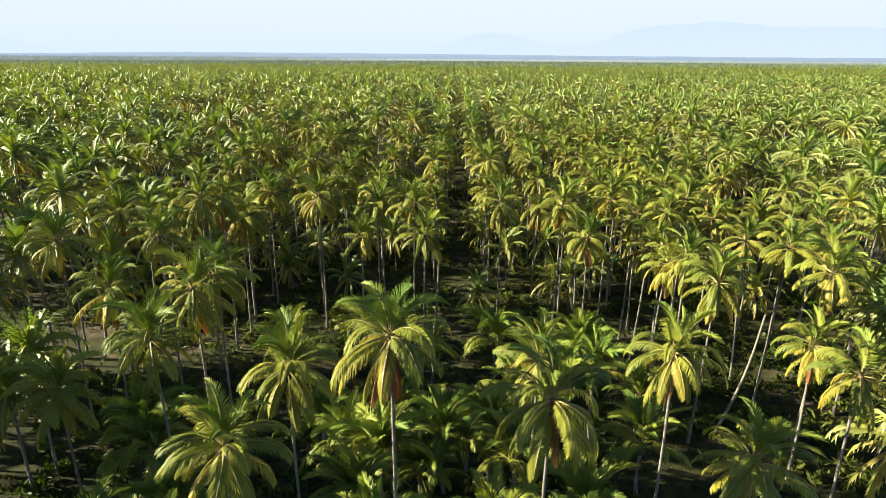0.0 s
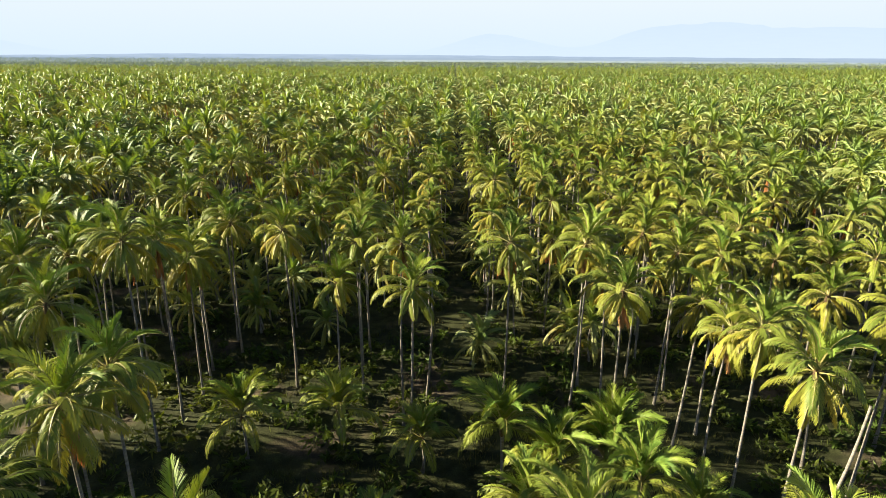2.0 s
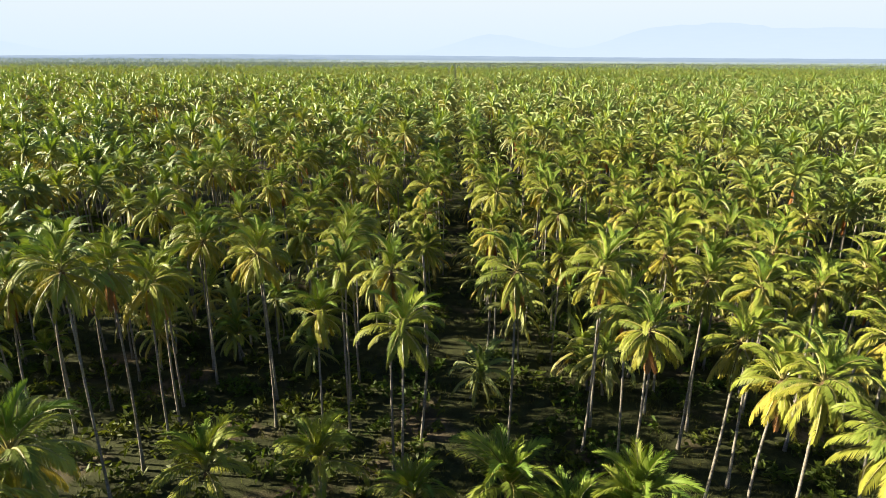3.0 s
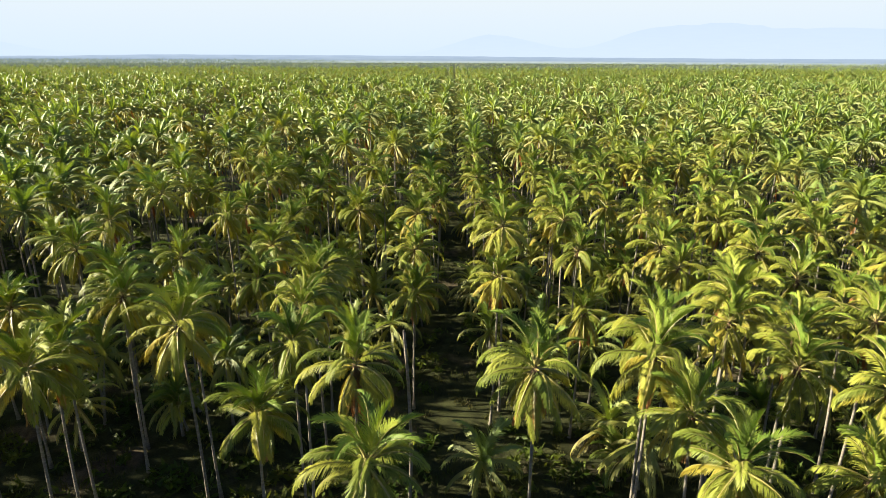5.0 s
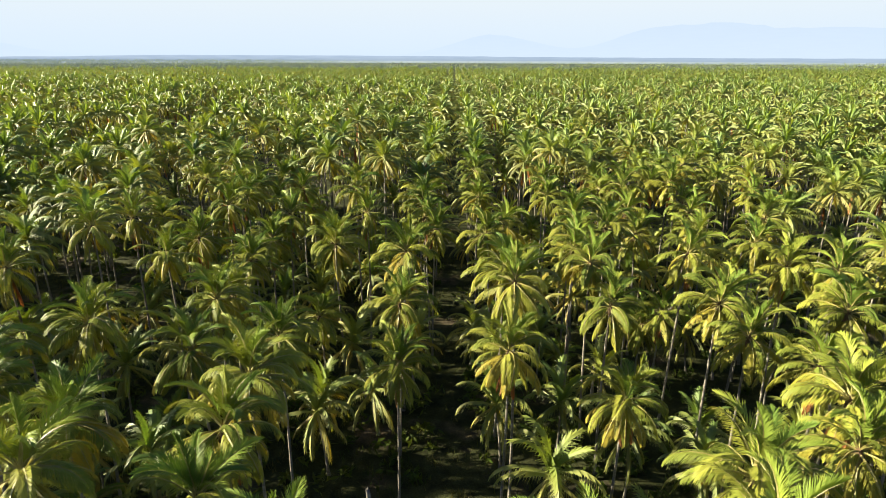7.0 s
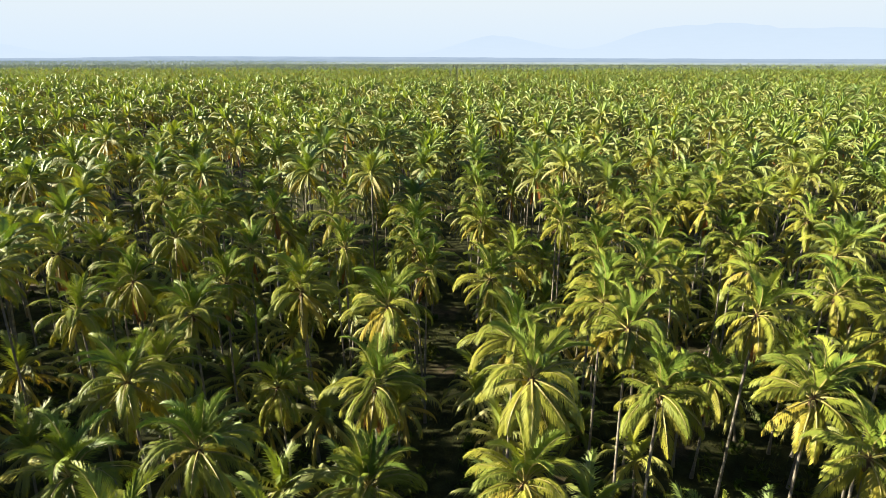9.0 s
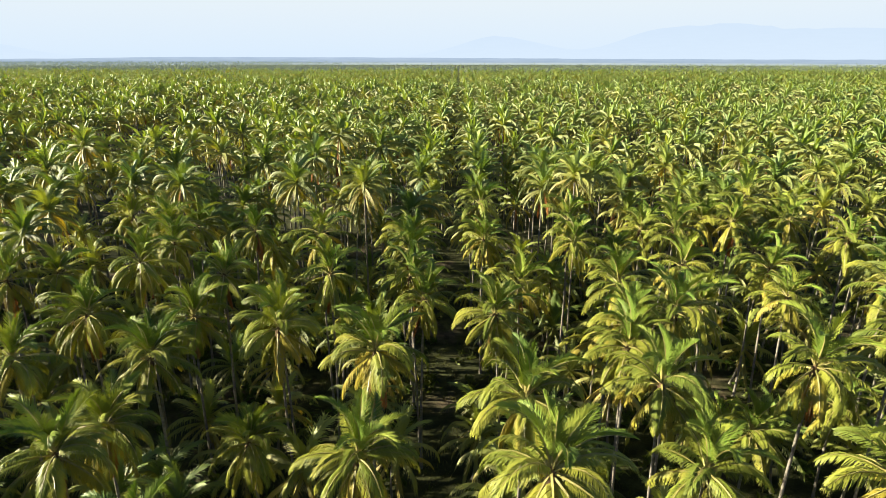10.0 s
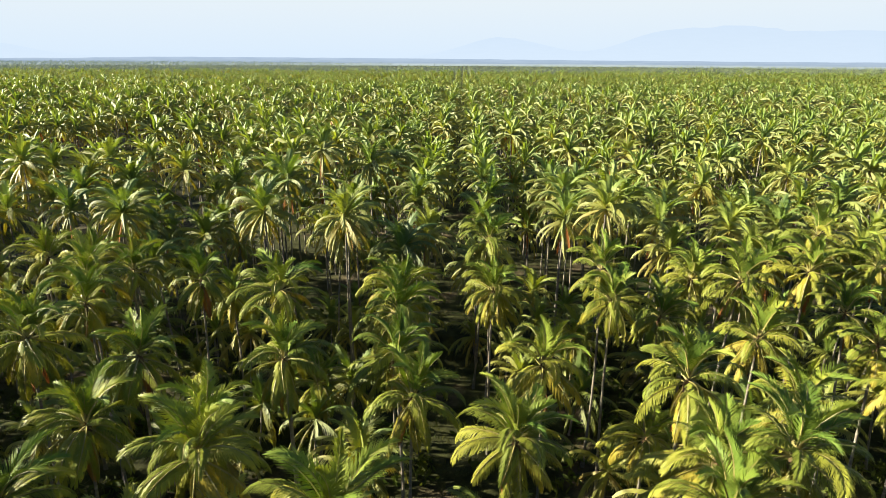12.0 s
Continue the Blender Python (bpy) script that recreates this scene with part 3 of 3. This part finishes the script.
# ---- the palms ----
# the palms that stand nearest the way, by planted row: where the leaves spring from the trunk
PALM_ROWS = {
    -8: [(-58.1, 168.8, 22.7), (-61.0, 178.8, 20.1)],
    -7: [(-49.1, 169.0, 21.1), (-49.4, 174.7, 22.0)],
    -6: [(-42.9, 54.5, 17.8), (-44.7, 102.9, 16.3), (-44.7, 114.4, 17.4), (-43.0, 132.7, 18.8), (-47.5, 148.0, 13.8), (-43.6, 155.6, 19.3), (-43.5, 175.4, 21.8)],
    -5: [(-37.0, 52.0, 19.9), (-36.8, 62.7, 19.6), (-37.6, 70.3, 17.6), (-36.8, 113.5, 19.2), (-37.1, 122.0, 17.8), (-35.9, 126.8, 16.7), (-34.6, 138.6, 19.3), (-34.4, 150.5, 20.4), (-36.2, 169.6, 21.6), (-33.6, 185.4, 20.9)],
    -4: [(-28.8, 37.4, 13.2), (-29.6, 46.9, 17.2), (-27.5, 52.6, 20.3), (-28.2, 63.9, 21.3), (-27.7, 68.5, 19.8), (-27.0, 73.1, 16.7), (-27.5, 76.3, 15.1), (-28.9, 79.5, 15.5), (-26.6, 84.4, 17.2), (-28.5, 87.3, 18.1), (-25.7, 93.7, 17.4), (-26.6, 108.3, 17.8), (-26.1, 123.9, 18.9), (-25.9, 129.9, 18.8), (-27.9, 139.9, 17.8), (-28.0, 165.7, 12.5)],
    -3: [(-16.7, 26.1, 9.9), (-21.6, 26.7, 9.4), (-21.4, 37.5, 17.4), (-20.0, 42.1, 19.3), (-19.9, 46.4, 18.9), (-17.7, 75.6, 18.8), (-19.3, 80.9, 17.8), (-18.0, 93.0, 15.4), (-18.9, 100.6, 16.5), (-19.3, 105.4, 15.0), (-19.9, 112.3, 15.9), (-19.4, 118.6, 16.2), (-18.5, 123.3, 18.1), (-20.0, 136.4, 18.3), (-19.5, 152.1, 20.4), (-21.1, 155.6, 18.8), (-18.0, 156.3, 23.1), (-16.0, 163.9, 15.1), (-17.7, 172.9, 24.2), (-15.8, 203.2, 21.8)],
    -2: [(-11.5, 25.1, 17.7), (-10.8, 34.6, 16.8), (-11.4, 71.5, 14.6), (-9.9, 75.4, 17.7), (-10.3, 79.8, 18.3), (-10.7, 85.0, 18.2), (-11.8, 94.5, 16.1), (-11.4, 115.2, 16.9), (-12.4, 118.4, 16.5), (-9.0, 122.8, 18.4), (-11.6, 131.2, 19.6), (-9.7, 147.5, 21.1), (-10.1, 151.0, 19.8)],
    -1: [(-3.0, 26.5, 23.4), (-3.0, 63.2, 17.5), (-4.5, 69.4, 19.5), (-2.9, 95.1, 13.4), (-3.2, 101.6, 15.9), (-3.3, 110.1, 17.8), (-0.8, 121.4, 16.7), (-2.2, 125.1, 17.4), (-2.7, 131.1, 17.9), (-3.0, 135.8, 17.4), (-4.4, 142.0, 15.8), (-4.0, 147.8, 17.5), (-1.5, 150.3, 18.4), (-4.7, 151.1, 16.9), (-3.2, 186.9, 19.4)],
    0: [(5.1, 25.9, 20.3), (6.1, 36.4, 16.8), (5.7, 68.2, 20.1), (5.4, 92.0, 16.4), (5.9, 94.8, 20.6), (6.0, 104.5, 17.9), (4.9, 115.5, 18.1), (7.8, 127.1, 15.9), (5.0, 139.1, 16.7), (5.0, 142.3, 15.1), (4.8, 146.2, 19.1), (5.2, 177.6, 19.3)],
    1: [(15.8, 26.0, 16.7), (13.8, 32.8, 19.4), (15.2, 63.5, 17.3), (15.1, 69.1, 16.6), (13.7, 72.4, 18.7), (15.3, 76.9, 18.1), (13.4, 90.2, 13.7), (14.7, 100.3, 16.4), (13.9, 105.4, 18.4), (13.4, 110.6, 18.1), (17.0, 112.8, 19.6), (14.1, 113.7, 18.4), (15.3, 120.7, 18.7), (14.1, 133.9, 18.1), (18.1, 134.0, 16.7), (14.1, 138.2, 19.2), (16.7, 148.9, 22.0), (17.4, 169.6, 19.6), (15.1, 174.1, 18.3)],
    2: [(26.6, 34.3, 17.1), (24.1, 50.2, 17.2), (23.3, 55.8, 17.6), (22.7, 58.9, 15.9), (22.5, 64.4, 16.0), (25.3, 68.0, 19.0), (23.3, 73.1, 17.6), (25.0, 76.7, 17.9), (21.5, 79.2, 17.9), (23.4, 83.0, 18.4), (25.5, 89.0, 17.1), (23.2, 93.9, 16.8), (22.8, 98.4, 17.5), (23.1, 106.4, 19.1), (23.2, 122.8, 15.9), (24.0, 130.1, 16.9), (24.9, 135.9, 19.2), (23.2, 141.6, 17.2)],
    3: [(33.8, 49.7, 18.5), (32.8, 55.0, 19.0), (32.4, 62.9, 17.3), (33.2, 73.2, 16.9), (32.0, 89.2, 17.5), (33.9, 101.6, 19.1), (31.4, 104.8, 18.4), (31.9, 111.8, 18.4), (31.9, 125.3, 15.7), (32.0, 129.2, 17.0), (33.2, 135.0, 16.9), (33.0, 140.3, 18.5), (36.6, 146.1, 20.2), (33.9, 159.8, 17.5), (29.6, 169.5, 18.4), (32.4, 173.6, 16.1), (32.4, 200.6, 19.6)],
    4: [(42.3, 66.3, 18.4), (37.4, 121.0, 18.6), (43.9, 128.3, 17.3), (41.7, 133.6, 18.7), (40.5, 142.3, 18.3), (43.4, 149.7, 17.9), (41.7, 162.6, 16.5), (43.0, 165.8, 16.6), (38.2, 179.0, 18.3)],
    5: [(49.8, 87.5, 17.5), (51.6, 111.7, 19.6), (53.0, 183.2, 19.2), (53.0, 189.4, 15.5)],
    6: [(63.1, 176.5, 17.9), (55.6, 181.2, 16.6), (61.5, 182.6, 17.3), (56.9, 212.7, 16.9)],
}
NEAR_PALMS = [p for row in PALM_ROWS.values() for p in row]
palm_rng = random.Random(77)


def row_x(r):
    """Where a planted row stands; the rows run along +y."""
    return 5.4 + (9.0 if r > 0 else 8.35) * r


def low_stand(x, y):
    """A stretch far off where the tall palms are gone and a few low ones grow."""
    return ((x + 86) / 23) ** 2 + ((y - 246) / 52) ** 2 < 1


def open_ground(x, y):
    """Stretches with no tall palms: the replanted clearing, the track between two rows, a gap far off and one added to
    let sun in.
    """
    if -21 < x < 20 and 38 < y < 61:
        return True
    if 34 < y < 61 and 20 < x < 21.5:
        return True
    if -0.9 < x < 3.2 and y < (160 if abs(x - 1.2) > 1.4 else 330):
        return True
    if ((x + 46) / 8) ** 2 + ((y - 205) / 17) ** 2 < 1:
        return True
    # Added gap in the left rows, so low sun reaches the ground beyond.
    if x < -49 and 69 < y < 81:
        return True
    return False


fill = []
y_line = 6.0
while y_line < 1573:
    step = 4.7 if y_line < 300 else 5.7
    for r in range(-260, 250):
        x = row_x(r) + palm_rng.gauss(0, 0.75 if y_line < 160 or r in (-1, 0) else 1.05)
        y = y_line + palm_rng.gauss(0, 1.2) + (r % 2) * 0.5 * step
        z = min(21.5, palm_rng.gauss(17.4, 1.9 if y < 300 else 2.6)) if palm_rng.random() < 0.7 else palm_rng.uniform(9.0, 14.5)
        if low_stand(x, y):
            if palm_rng.random() < 0.88:
                continue
            z = palm_rng.uniform(3.5, 7.0)
        # Left margin is wider: unseen palms added there shade the rows in view.
        if x > 0.78 * y + 14 or x < -0.78 * y - 40 or palm_rng.random() < 0.10 or open_ground(x, y) or (y < 24 and abs(x) < 9):
            continue
        if abs(x) < 26 and 106 < y < 142:
            if palm_rng.random() < 0.5:
                continue
            z = palm_rng.uniform(7.5, 11.0)
        elif abs(x) < 30 and y < 112:
            continue
        if y < 215 and any(math.hypot(x - p[0], y - p[1]) < 3.9 for p in NEAR_PALMS):
            continue
        fill.append((x, y, z))
    y_line += step

near_fill = [p for p in fill if p[1] < 165 and abs(p[0]) < 8 + 0.62 * p[1]]


def reach(p):
    """How far a palm stands from the flown strip."""
    return max(1.35 * abs(p[0]), 26.0, p[1] - 90.0) + 0.001 * abs(p[0])


WITHERED = ((5.7, 68.2), (15.2, 63.5), (-4.5, 69.4), (-3.0, 26.5), (5.4, 92.0), (13.4, 90.2), (23.4, 83.0), (13.8, 32.8))
near_fill.sort(key=reach)
taken = near_fill[:max(0, 292 - len(NEAR_PALMS))]
rest = sorted(set(fill) - set(taken), key=lambda p: (p[1], p[0]))
things = sorted(NEAR_PALMS + taken, key=reach)
for i, hub in enumerate(things):
    full = i < 160
    withered = 5 if any(math.hypot(hub[0] - a, hub[1] - b) < 1 for a, b in WITHERED) else palm_rng.choice((0, 0, 1, 1, 2))
    coconut_palm(hub, palm_rng, full, palm_rng.uniform(0.88, 1.1), withered, size=palm_rng.uniform(0.82, 0.96), nuts=i < 40, fine=i < 42)


def far_template(rng, fronds, cuts, trunk=True, wide=0.75):
    """A palm seen from far away: bent ragged ribbons for leaves and a thin trunk."""
    verts, tris, slots = [], [], []
    turn = rng.uniform(0, 6.28)
    for i in range(fronds):
        s = (i + 0.5) / fronds
        e0, bend = radians(76 - 104 * s + rng.uniform(-10, 10)), radians(104 - 14 * s)
        turn += 2.4 + rng.uniform(-0.3, 0.3)
        length = rng.uniform(3.8, 4.8)
        r, z = 0.0, 0.0
        slot = 0 if s < 0.35 else 1 if s < 0.88 or rng.random() < 0.6 else 2
        b = len(verts)
        c, sn = math.cos(turn), math.sin(turn)
        for j in range(cuts + 1):
            q = j / cuts
            w = wide * math.sin(math.pi * (0.1 + 0.85 * q)) * rng.uniform(0.7, 1.25)
            sag = 0.3 * w * (1 if s > 0.4 else -0.4)
            verts += [(r * c - w * sn, r * sn + w * c, z - sag), (r * c + w * sn, r * sn - w * c, z - sag)]
            if j:
                k = b + 2 * j
                tris += [(k - 2, k - 1, k + 1), (k - 2, k + 1, k)]
                slots += [slot, slot]
            a = e0 - bend * ((j + 0.5) / cuts) ** 1.2
            r += math.cos(a) * length / cuts
            z += math.sin(a) * length / cuts
    if trunk:
        b = len(verts)
        for dx, dy in ((0.11, 0), (-0.11, 0), (0, 0.11)):
            verts += [(dx, dy, 0), (dx * 1.2, dy * 1.2, -19)]
        for k in range(3):
            j = (k + 1) % 3
            tris += [(b + 2 * k, b + 2 * j, b + 2 * j + 1), (b + 2 * k, b + 2 * j + 1, b + 2 * k + 1)]
            slots += [6, 6]
    return np.array(verts), np.array(tris), np.array(slots)


def middle_template(rng, source, vigour):
    """A palm some way off: every leaf with its rank of leaflets, joined, on a plain trunk."""
    verts, tris, slots = merged(crown_plan(rng, vigour, rng.choice((0, 0, 1))), source)
    b = len(verts)
    ring = [(0.11 * math.cos(k * 1.2566), 0.11 * math.sin(k * 1.2566)) for k in range(5)]
    post = [(x, y, 0) for x, y in ring] + [(x * 1.2, y * 1.2, -21) for x, y in ring]
    sides = []
    for k in range(5):
        j = (k + 1) % 5
        sides += [(b + k, b + j, b + 5 + j), (b + k, b + 5 + j, b + 5 + k)]
    return np.concatenate([verts, post]), np.concatenate([tris, sides]), np.concatenate([slots, [6] * 10])


def far_forest(batches, mats, rng, label):
    """Many far palms in one mesh; batches of places and the shapes to choose from."""
    vs, ts, ss, base = [], [], [], 0
    for places, templates in batches:
        for x, y, z in places:
            verts, tris, slots = rng.choice(templates)
            a, k = rng.uniform(-0.8, 0.8), rng.uniform(1.10, 1.30)
            c, s = math.cos(a) * k, math.sin(a) * k
            moved = np.stack([verts[:, 0] * c - verts[:, 1] * s + x, verts[:, 0] * s + verts[:, 1] * c + y, np.maximum(verts[:, 2] * k + z, -0.1)], 1)
            vs.append(moved)
            ts.append(tris + base)
            ss.append(slots)
            base += len(verts)
    me = tri_mesh("far_palms", np.concatenate(vs), np.concatenate(ts), mats, np.concatenate(ss))
    return tagged(new("far_palm_grove", me), label, "palm grove", kind="stuff")


grove_rng = random.Random(31)
NEAR_T = [middle_template(grove_rng, SPARE, 0.95) for _ in range(9)]
MID_T = [middle_template(grove_rng, SPARSE, 0.80) for _ in range(9)]
HIGH_T = [middle_template(grove_rng, SCANT, 0.70) for _ in range(9)]
LOW_T = [far_template(grove_rng, 9, 2, False, 0.50) for _ in range(8)]
TINY_T = [far_template(grove_rng, 5, 1, False, 1.1) for _ in range(8)]
band, last = [[], [], [], [], []], []
for p in rest:
    d = p[1]
    if grove_rng.random() < (0.35 if d > 950 else 0.12 if d > 560 else 0.0):
        continue
    band[0 if d < 180 else 1 if d < 300 else 2 if d < 480 else 3 if d < 950 else 4].append(p)
for i in range(11000):
    y = math.sqrt(grove_rng.uniform(1600 ** 2, 2700 ** 2))
    x = grove_rng.uniform(-0.8, 0.8) * y
    if y < 1720 or x / y < -0.10 - 0.25 * grove_rng.random():
        last.append((x, y, grove_rng.gauss(18.5, 2.0)))
far_forest(list(zip(band[:4], (NEAR_T, MID_T, HIGH_T, LOW_T))), FAR_LEAVES + [M_TRUNK], grove_rng, "dense rows of green coconut palms reaching into the distance")
far_forest([(band[4], TINY_T)], [M_DISTANT_NEARER] * 7, grove_rng, "far canopy of palm crowns with haze added as glow")
far_forest([(last, TINY_T)], [M_DISTANT] * 7, grove_rng, "last strip of palm canopy under the horizon, haze added as glow")


# ---- young palms of the clearing ----
def young_palm(x, y, trunk_height, size, rng, label):
    """A young palm: a stout short stem and long rising leaves."""
    root = new("young_palm")
    root.matrix_basis = pose(x, y, 0, 0, 0, rng.uniform(0, 360))
    tagged(root, label, "palm tree", "young palms in the clearing")
    verts, faces, top = trunk_arrays(rng, rng.uniform(0, 0.2), 8, 4, trunk_height, 0.24, 0.15)
    child("trunk", mesh_from("young_trunk", verts, faces, [M_TRUNK], smooth=True), root)
    child("heart", rng.choice(HEARTS), root, pose(top.x, 0, trunk_height))
    turn = rng.uniform(0, 360)
    count = 21
    for i in range(count):
        s = (i + 0.5) / count
        stage = "spear" if s < 0.15 else "rising" if s < 0.6 else "arching" if s < 0.88 else "spreading"
        turn += 137.5 + rng.uniform(-15, 15)
        k = size * rng.uniform(0.9, 1.1)
        child("frond", FROND[stage, rng.randrange(VARIANTS)], root, pose(top.x, 0, trunk_height + 0.15, 0, rng.uniform(-6, 6), turn) @ Matrix.Diagonal((k, k, k, 1)))
    return root


young_rng = random.Random(9)
for x, y, h, k in ((14.0, 58.3, 6.0, 1.25), (5.0, 59.6, 6.0, 1.25), (-10.4, 65.1, 4.0, 1.15), (-19.1, 63.0, 4.5, 1.15), (14.1, 51.0, 7.5, 1.15),
                   (-2.2, 61.5, 3.5, 0.95), (8.5, 45.0, 4.6, 1.1), (-5.0, 50.0, 3.0, 1.0), (16.5, 43.0, 5.0, 1.1), (-12.0, 47.5, 3.6, 1.0),
                   (-2.5, 40.0, 4.0, 1.0), (1.5, 46.0, 2.6, 1.0), (19.0, 52.0, 4.0, 1.0),
                   (3.0, 31.0, 6.5, 1.1), (7.5, 28.5, 7.0, 1.1), (9.5, 34.0, 6.0, 1.15), (-4.5, 31.0, 6.0, 1.1), (0.5, 27.5, 7.0, 1.1), (-7.0, 36.5, 5.0, 1.1), (-19.0, 33.0, 6.0, 1.1), (-15.0, 30.5, 5.5, 1.1),
                   (5.0, 39.5, 6.0, 1.15), (9.0, 56.5, 5.0, 1.2), (13.2, 57.0, 5.0, 1.2), (6.5, 52.5, 4.0, 1.1),
                   (-5.5, 40.5, 5.5, 1.25), (-0.5, 43.0, 5.5, 1.2), (-8.5, 42.5, 5.0, 1.2), (3.5, 43.5, 6.0, 1.25), (-26.0, 43.0, 6.0, 1.2), (-23.8, 40.0, 5.5, 1.2)):
    young_palm(x, y, h, k, young_rng, "young coconut palm with long upright green leaves")
shade_rng = random.Random(53)


def bare(x, y):
    """Stretches of plain shaded ground between the rows."""
    return (-48 < x < -2 and 36 < y < 86) or (4 < x < 46 and 28 < y < 80) or (-2.4 < x < 3.8) or (-9 < x < 0 and 78 < y < 101) or (4 < x < 14 and 78 < y < 90) or (-20 < x < -7 and 88 < y < 98) or (20 < x < 30 and 108 < y < 118)


placed = []
for i in range(3000):
    y = shade_rng.uniform(40, 165)
    x = row_x(shade_rng.randrange(-5, 5)) + shade_rng.uniform(-3.5, 3.5)
    tall = shade_rng.uniform(2.5, 8.0)
    crowded = any(math.hypot(x - p[0], y - p[1]) < 3.2 for p in NEAR_PALMS) or any(math.hypot(x - p[0], y - p[1]) < 4.5 for p in placed)
    if len(placed) < 130 and not crowded and not open_ground(x, y) and not bare(x, y):
        placed.append((x, y))
        coconut_palm((x, y, tall), shade_rng, False, dead=0, size=shade_rng.uniform(0.85, 1.0), low=True, label="shorter green coconut palm in the shade of taller ones")
for i in range(34):
    y = young_rng.uniform(34, 150)
    x = young_rng.choice((-1, 1)) * young_rng.uniform(4.5, 10 + 0.5 * y)
    if not open_ground(x, y) and not bare(x, y) and not (-9 < x < 13 and 74 < y < 120):
        young_palm(x, y, young_rng.uniform(0.6, 3.4), young_rng.uniform(0.7, 1.0), young_rng, "small self-sown palm in the shade of the rows")


# ---- undergrowth ----
def undergrowth():
    """Weedy grass between the rows: tufts of narrow bent blades."""
    rng = np.random.default_rng(4)
    tufts, blades = 9000, 9
    y = rng.uniform(24, 175, tufts)
    x = rng.uniform(-1, 1, tufts) * (14 + 0.62 * y)
    keep = np.array([noise.noise((a * 0.11, b * 0.11, 0)) > -0.12 for a, b in zip(x, y)])
    x, y = x[keep], y[keep]
    n = len(x) * blades
    px, py = np.repeat(x, blades) + rng.normal(0, 0.3, n), np.repeat(y, blades) + rng.normal(0, 0.3, n)
    a, h, lean = rng.uniform(0, 6.28, n), rng.uniform(0.25, 0.75, n), rng.uniform(0.1, 0.5, n)
    w = rng.uniform(0.03, 0.07, n)
    c, s = np.cos(a), np.sin(a)
    base = np.full(n, -0.15)
    v = np.stack([np.stack([px - w * s, py + w * c, base], 1), np.stack([px + w * s, py - w * c, base], 1),
                  np.stack([px + lean * c, py + lean * s, base + h], 1)], 1).reshape(-1, 3)
    tris = np.arange(3 * n).reshape(-1, 3)
    me = tri_mesh("grass", v, tris, [M_GRASS], np.zeros(n))
    tagged(new("grass", me), "patchy weedy grass between the palm rows", "grass", kind="stuff")


undergrowth()


def bushes():
    """Low leafy shrubs and palm seedlings under the palms."""
    rng = random.Random(12)
    verts, tris = [], []
    for i in range(3400):
        y = rng.uniform(26, 170)
        x = rng.uniform(-1, 1) * (12 + 0.6 * y)
        if -0.6 < x < 2.6 or noise.noise((x * 0.07, y * 0.07, 5)) < -0.28:
            continue
        size = rng.uniform(0.5, 1.7)
        for j in range(20):
            a, e, r = rng.uniform(0, 6.28), rng.uniform(0.1, 1.5), size * rng.uniform(0.45, 1.0)
            p = Vector((x + r * math.cos(a) * math.cos(e), y + r * math.sin(a) * math.cos(e), r * math.sin(e) * 1.1))
            d = Vector((rng.gauss(0, 1), rng.gauss(0, 1), rng.gauss(0.2, 0.7))).normalized() * rng.uniform(0.3, 0.65)
            w = d.cross(Vector((rng.gauss(0, 1), rng.gauss(0, 1), 1))).normalized() * rng.uniform(0.10, 0.20)
            b = len(verts)
            verts += [p - d, p + w, p - w, p + d]
            tris += [(b, b + 1, b + 2), (b + 1, b + 3, b + 2)]
    me = tri_mesh("bushes", np.array([tuple(v) for v in verts]), np.array(tris), [M_BUSH], np.zeros(len(tris)))
    tagged(new("undergrowth", me), "low leafy weeds and shrubs on the plantation floor", "shrubs", kind="stuff")


bushes()


# ---- dead trunks ----
def dead_trunk(foot, top, rng, label):
    """A bare grey palm trunk that has lost its crown."""
    foot, top = Vector(foot), Vector(top)
    verts, faces = [], []
    sides, cuts = 8, 10
    for i in range(cuts + 1):
        s = i / cuts
        p = foot.lerp(top, s) - foot + Vector((0.5 * math.sin(math.pi * s), 0, 0))
        r = 0.145 - 0.045 * s
        for k in range(sides):
            a = 2 * math.pi * k / sides
            verts.append((p.x + r * math.cos(a), p.y + r * math.sin(a), p.z + (rng.uniform(-0.12, 0.12) if i == cuts else 0) - (0.15 if i == 0 else 0)))
        if i:
            b = sides * i
            for k in range(sides):
                j = (k + 1) % sides
                faces.append((b - sides + k, b - sides + j, b + j, b + k))
    faces.append(tuple(range(sides * cuts, sides * (cuts + 1))))
    ob = new("dead_trunk", mesh_from("dead_trunk", verts, faces, [M_TRUNK], smooth=True))
    ob.matrix_basis = Matrix.Translation(foot)
    tagged(ob, label, "tree trunk")


dead_rng = random.Random(3)
dead_trunk((27.0, 52.0, 0.0), (30.6, 53.2, 12.9), dead_rng, "bare leaning dead palm trunk without a crown")
dead_trunk((-2.4, 74.0, 0.0), (-2.1, 74.3, 19.4), dead_rng, "straight grey dead palm trunk without a crown")
